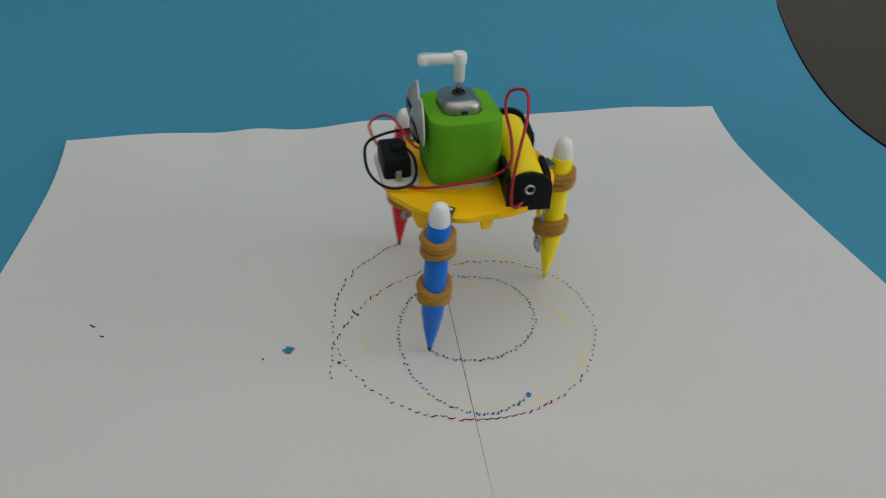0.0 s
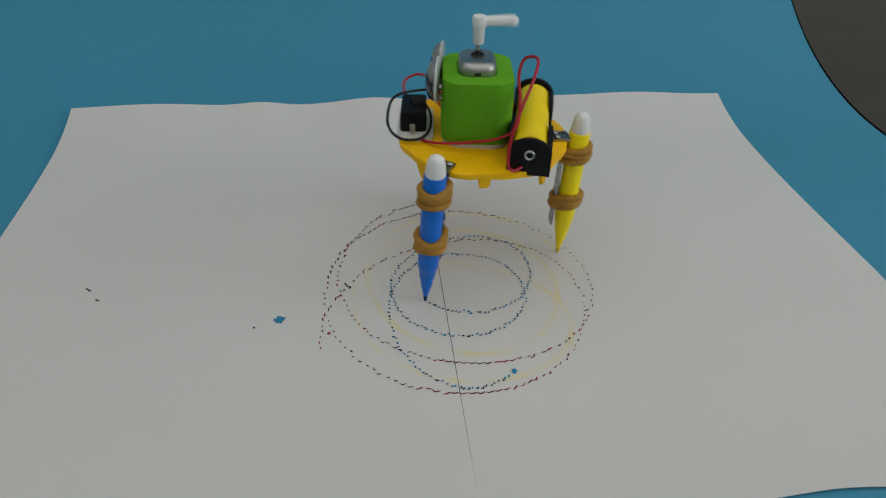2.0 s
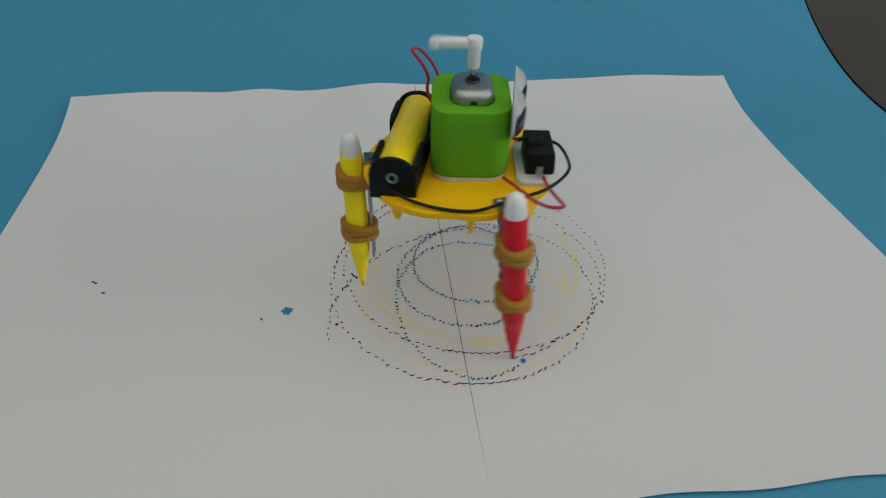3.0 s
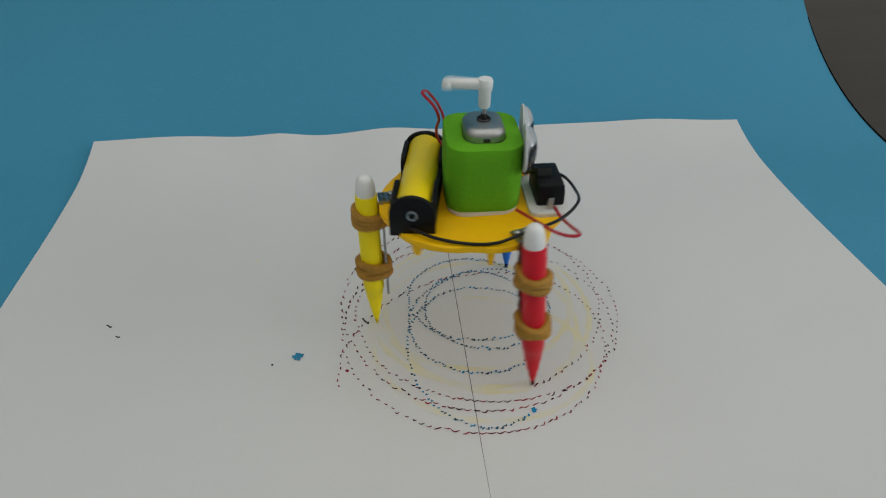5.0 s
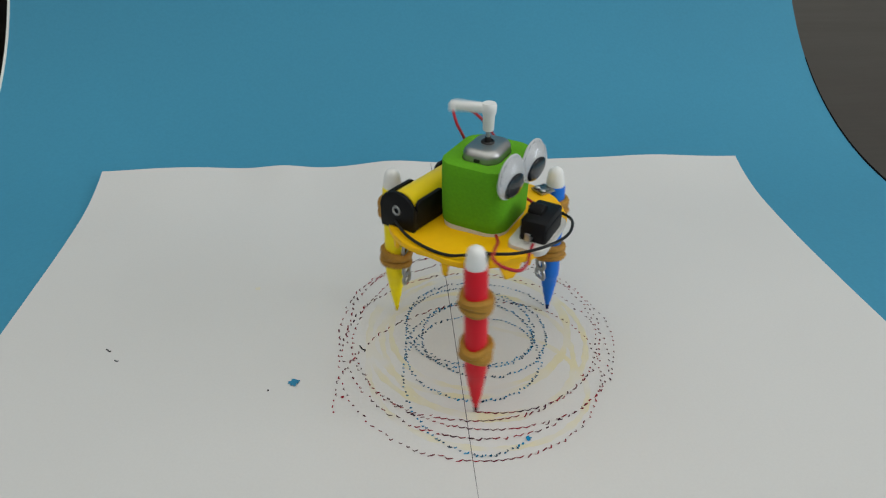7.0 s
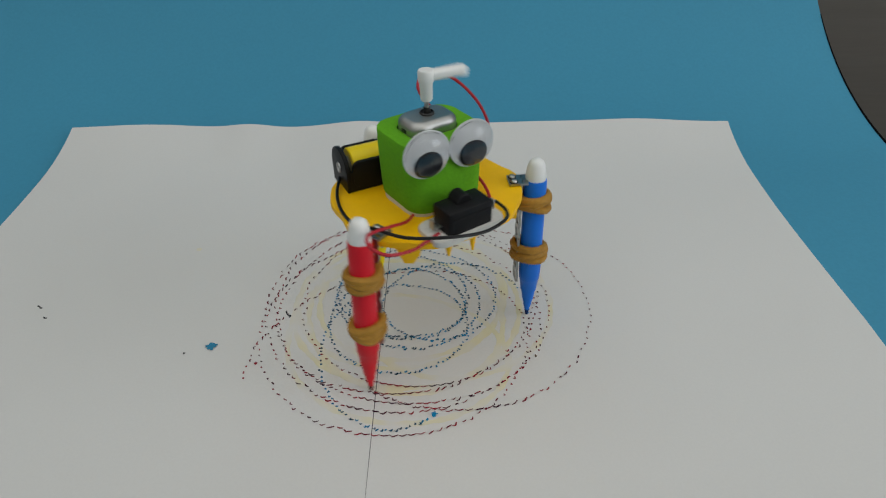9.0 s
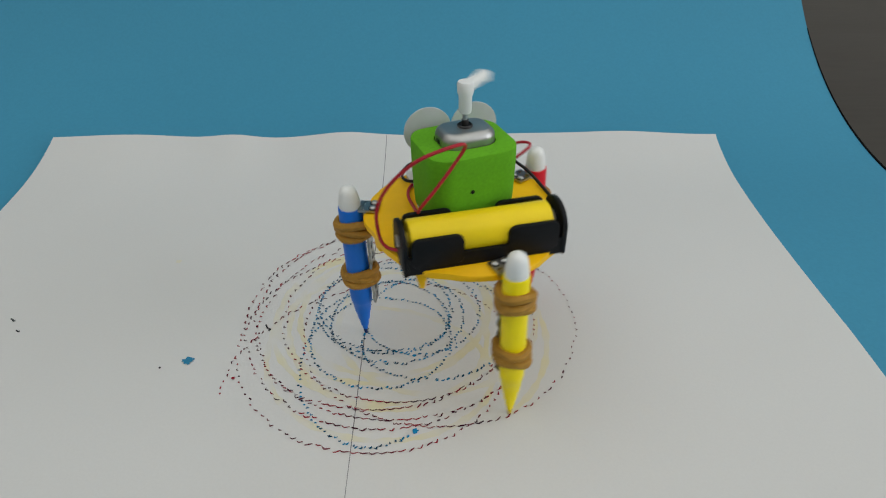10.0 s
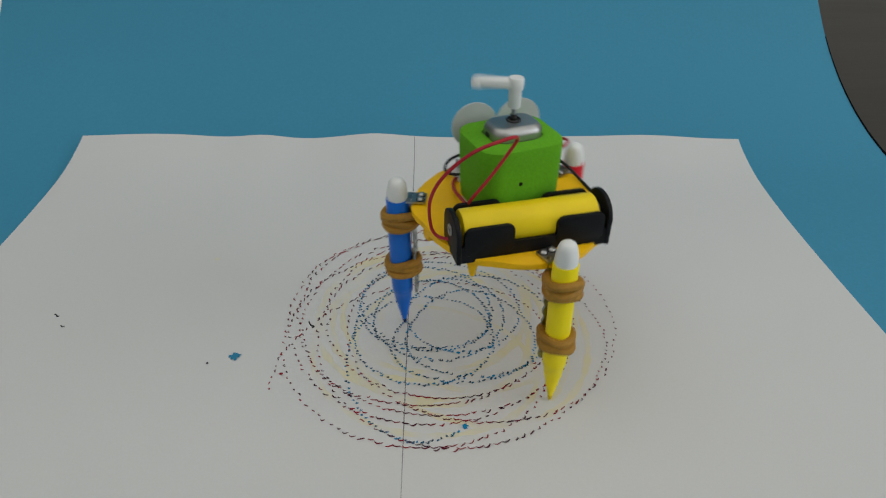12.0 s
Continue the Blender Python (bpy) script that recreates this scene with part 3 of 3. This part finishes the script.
            part("clip", moved(clip, m @ pose(x, y, z, 90)), BLACK_PLASTIC, holder)
    for x in (-0.0273, 0.0273):
        end = []
        for k in range(13):
            a = radians(180 * k / 12)
            end.append((0.0086 * math.cos(a), 0.0100 + (0.0070 if x > 0 else 0.0058) * math.sin(a)))
        end += [(-0.0086, -0.0002), (0.0086, -0.0002)]
        part("end_wall", moved(prism(end, -0.0009, 0.0009, 0.0004), m @ pose(x, 0, 0, 90, 0, 90)), BLACK_PLASTIC, holder)
        outer = x + math.copysign(0.0010, x)
        ring = [(outer, 0.0017 * math.cos(0.35 * k), 0.0090 + 0.0017 * math.sin(0.35 * k)) for k in range(18)]
        part("contact_rivet", moved(tube(ring, 0.0005, 6, closed=True), m), ZINC, holder, "hollow metal rivet")
    spring = smooth_line([(0.0262 - 0.0032 * k / 40, 0.0038 * math.cos(k * 0.8), 0.0085 + 0.0038 * math.sin(k * 0.8)) for k in range(41)], 2)
    part("spring", moved(tube(spring, 0.0003, 6), m), STEEL, holder, "coiled contact spring")
    cell = [(0, -0.0252), (0.0066, -0.0252), (0.0070, -0.0248), (0.0070, 0.0232), (0.0066, 0.0238), (0.0050, 0.0238), (0.0027, 0.0239), (0.0026, 0.0252), (0, 0.0252)]
    part("battery", moved(lathe(cell, 32), m @ pose(-0.001, 0, 0.0088, 0, -90)), BATTERY_YELLOW, robot, "plain yellow battery cell")
    # switch
    sw = part("switch", merged(box(0.003, 0.0256, 0.0715, 0.0185, 0.0105, 0.0100, 0.0010), box(0.003, 0.0306, 0.0702, 0.0168, 0.0012, 0.0070, 0.0004)), BLACK_PLASTIC, robot, "small black slide switch")
    part("button", moved(lathe([(0.0030, -0.0030), (0.0034, -0.0026), (0.0034, 0.0026), (0.0030, 0.0030)], 20), pose(0.003, 0.0238, 0.0760, 90)), BLACK_PLASTIC, sw)
    for x, y in ((0.0135, 0.0250), (-0.0078, 0.0260)):
        tag = merged(box(x, y, PLATE_TOP + 0.0042, 0.0045, 0.0022, 0.0006, 0.0001), box(x + 0.002 * (1 if x > 0 else -1), y, PLATE_TOP + 0.0058, 0.0006, 0.0022, 0.0036, 0.0001))
        part("terminal", tag, STEEL, sw, "bright solder terminal")
    # wires
    wires = (
        ("red", WIRE_RED, [(-31.5, -18, 66.5), (-35, -14, 66.5), (-36.5, -11.5, 70), (-36.7, -11.5, 80), (-33, -14.5, 90), (-25, -19.5, 99.5), (-14.5, -22, 103.5), (-8, -18, 101), (-10, -16, 95), (-17, -16.5, 87), (-23, -15, 79), (-21.5, -9.5, 73.5), (-19.5, 0, 70.5), (-17.5, 12, 68.5), (-13, 21, 67), (-6, 25, 67)]),
        ("black", WIRE_BLACK, [(23, -29, 67), (29, -20, 66.2), (33, -9, 66), (34, 2, 66.5), (32, 13, 69.5), (27, 26, 71), (17, 35, 72), (3, 37, 69.5), (-8, 35, 68.8), (-13.5, 30, 68), (-14, 23, 68.5), (-9, 19, 70), (-3, 18.5, 74), (2, 21, 76.5), (4, 24, 76)]),
        ("red", WIRE_RED, [(15, 12, 68), (20, 15, 68.5), (30, 18, 71.5), (38, 21, 73.5), (40.5, 26, 73), (37, 31, 71), (27, 30, 68), (20, 28, 67.5), (14, 27, 68)]),
    )
    for colour, material, pts in wires:
        part("wire", tube(smooth_line([Vector(p) / 1000 for p in pts]), 0.00062, 8), material, robot, "thin " + colour + " insulated wire")
    for seed, p in enumerate(PENS):
        pen(robot, *p, seed + 1)
    return robot, crank


# ---- ink ----
INK_STEP = 1 / 54


def dashes(tip, t0, t1, seed, width, fill, slant):
    """The row of short dashes that a hopping pen leaves between two times."""
    rnd = random.Random(seed)
    bm = bmesh.new()
    t, n = t0, 0
    while t < t1:
        a = robot_pose(t) @ Vector(tip)
        middle = robot_pose(t) @ TURN_POINT
        out = (a - middle).normalized()
        share = (0.20 + 0.45 * max(0.0, -out.y) ** 3 + 0.20 * max(0.0, out.y) ** 2 + 0.30 * max(0.0, 0.8 * out.y - 0.6 * out.x) ** 2) * fill * rnd.uniform(0.6, 1.5)
        share = min(share, 0.85)
        if out.y < -0.96 and slant < 20 and rnd.random() < 0.8:
            share = 0.95
        b = robot_pose(t + INK_STEP * share) @ Vector(tip)
        way = b - a
        long = max(way.length, 0.0010)
        way.normalize()
        if share < 0.9:
            way = Matrix.Rotation(radians(slant + rnd.gauss(0, 14)), 3, "Z") @ way
        side = Vector((-way.y, way.x, 0))
        jig = side * rnd.gauss(0, 0.00040) * (share < 0.9) + way * rnd.gauss(0, 0.0003) * (share < 0.9)
        hook = rnd.uniform(0.0004, 0.0009) if share > 0.9 else rnd.uniform(-0.0002, 0.0008)
        half = width * rnd.uniform(0.7, 1.25) / 2
        spots = []
        for u, w, lift in ((0, 0.6, 0.0), (0.3, 1.0, 0.55), (0.6, 0.95, 1.0), (0.85, 0.8, 0.5), (1.0, 0.5, -0.15)):
            mid = a + way * long * u + side * hook * (lift - 0.4) + jig
            spots.append([bm.verts.new((mid.x + k * side.x * half * w, mid.y + k * side.y * half * w, 0.000003 * (n % 6))) for k in (-1, 1)])
        for p, q in zip(spots, spots[1:]):
            bm.faces.new((p[0], p[1], q[1], q[0]))
        t, n = t + INK_STEP, n + 1
    return bm


def smear(tip, t0, t1, width):
    """A smooth pale band of thin ink under a pen's way between two times."""
    bm = bmesh.new()
    n = max(2, round((t1 - t0) / INK_STEP * 1.5))
    rows = []
    for k in range(n + 1):
        t = t0 + (t1 - t0) * k / n
        a, b = robot_pose(t - 0.01) @ Vector(tip), robot_pose(t + 0.01) @ Vector(tip)
        way = (b - a).normalized()
        mid, side = (a + b) / 2, Vector((-way.y, way.x, 0))
        half = width * (0.42 + 0.10 * math.sin(61 * t) + 0.07 * math.sin(143 * t + 1))
        rows.append([bm.verts.new((mid.x + u * half * side.x, mid.y + u * half * side.y, 0)) for u in (-1, 1)])
    for p, q in zip(rows, rows[1:]):
        bm.faces.new((p[0], p[1], q[1], q[0]))
    return bm


def splat(x, y, r, seed, stretch=1.0):
    rnd = random.Random(seed)
    bm = bmesh.new()
    ring = []
    for k in range(22):
        a = 2 * math.pi * k / 22
        q = r * rnd.uniform(0.65, 1.2)
        ring.append(bm.verts.new((x + q * math.cos(a) * stretch, y + q * math.sin(a), 0)))
    bm.faces.new(ring)
    return bm


def ink(paper):
    """The dotted trails: old ones lie still, each new one comes up through the paper as its pen passes."""
    trails = []
    span = 0.2
    def stroke(colour, tip, t0, t1, seed, width, fill, slant):
        if colour == "yellow":
            return smear(tip, t0, t1, width)
        return dashes(tip, t0, t1, seed, width, fill, slant)

    for colour, material, tip, width, fill, slant in (("yellow", INK_YELLOW, PENS[2][3], 0.0030, 1.0, 0), ("red", INK_RED, PENS[0][3], 0.00060, 1.2, 12), ("blue", INK_BLUE, PENS[1][3], 0.00078, 1.15, 38)):
        label = ("smeared" if colour == "yellow" else "dotted") + " trail of " + colour + " ink"
        name = "ink_smear" if colour == "yellow" else "ink_trail"
        old = part(name, stroke(colour, tip, -2.35, 0, len(trails), width, fill, slant), material, paper, label)
        old.location.z = 0.00010 + 0.0000012 * len(trails) if trails else 0.000018
        tagged(old, label, kind="stuff")
        for k in range(int(12 / span)):
            t0 = k * span
            one = part(name, stroke(colour, tip, t0, t0 + span, 7 * k + len(colour), width, fill, slant), material, paper, label)
            tagged(one, label, kind="stuff")
            trails.append((one, t0))
    for bm, material, label in ((splat(-0.0717, -0.0615, 0.0022, 1, 1.15), INK_SPOT, "blue ink blot"), (splat(0.0228, -0.0997, 0.0012, 2), INK_BLUE, "dark blue ink dot"),
                                (splat(-0.0506, -0.0718, 0.0008, 3), INK_RED, "dark ink dot"), (splat(-0.0820, -0.0655, 0.0006, 4), INK_DARK, "tiny ink speck"), (splat(-0.0969, 0.0083, 0.0014, 5), INK_YELLOW, "pale yellow ink spot")):
        spot = part("ink_spot", bm, material, paper, label)
        spot.location.z = 0.00036
    for pts in ([(-0.1586, -0.0335), (-0.1576, -0.0340), (-0.1568, -0.0350), (-0.1560, -0.0348)], [(-0.1524, -0.0412), (-0.1514, -0.0420), (-0.1506, -0.0418)], [(-0.0440, -0.0395), (-0.0428, -0.0420), (-0.0415, -0.0425), (-0.0420, -0.0436)]):
        curl = part("ink_squiggle", tube(smooth_line([(x, y, 0.0) for x, y in pts], 5), 0.00035, 6), INK_DARK, paper, "small dark pen squiggle")
        curl.location.z = 0.00002
    return trails


room()
table()
dark_cabinet()
backdrop()
paper = paper_sheet()
robot, crank = doodle_robot()
trails = ink(paper)

# which way the crank arm points: seconds, degrees round z (0: to the right)
CRANK = [(0, 178), (0.5, 8), (1, 20), (1.5, 0), (2, 5), (2.5, -25), (3, 170), (3.5, 172), (5.5, 170), (6, 250), (6.5, 165), (7, 160), (9, 25), (9.5, 0), (10, 60), (10.5, 12), (11, 250), (11.5, 30), (12, 172)]


def crank_rows():
    """The arm's turn against the robot, once a film step, so that it spins about three times in half a second."""
    knots, last = [], None
    for t, angle in CRANK:
        local = angle - along(ROUTE, t)[2]
        if last is not None:
            wanted = last[1] + (t - last[0]) * 2270
            local += 360 * round((wanted - local) / 360)
        last = (t, local)
        knots.append(last)
    rows = []
    for k in range(12 * FPS + 1):
        t = k / FPS
        i = max(j for j in range(len(knots) - 1) if knots[j][0] <= t + 1e-6)
        a, b = knots[i], knots[i + 1]
        rows.append((t, pose(0, 0, 0.1037, 0, 0, a[1] + (b[1] - a[1]) * (t - a[0]) / (b[0] - a[0]))))
    return rows


def motions():
    walk(robot, [(k / 10, robot_pose(k / 10)) for k in range(121)])
    walk(crank, crank_rows())
    for k, (one, t0) in enumerate(trails):
        low, high = pose(0, 0, -0.0012), pose(0, 0, 0.00012 + 0.0000012 * k if k >= 60 else 0.00002 + 0.0000004 * k)
        rows = [(0, low), (t0 + 0.03, low), (t0 + 0.13, high), (12, high)]
        if t0 < 0.01:
            rows = [(0, low), (0.13, high), (12, high)]
        walk(one, rows)


motions()
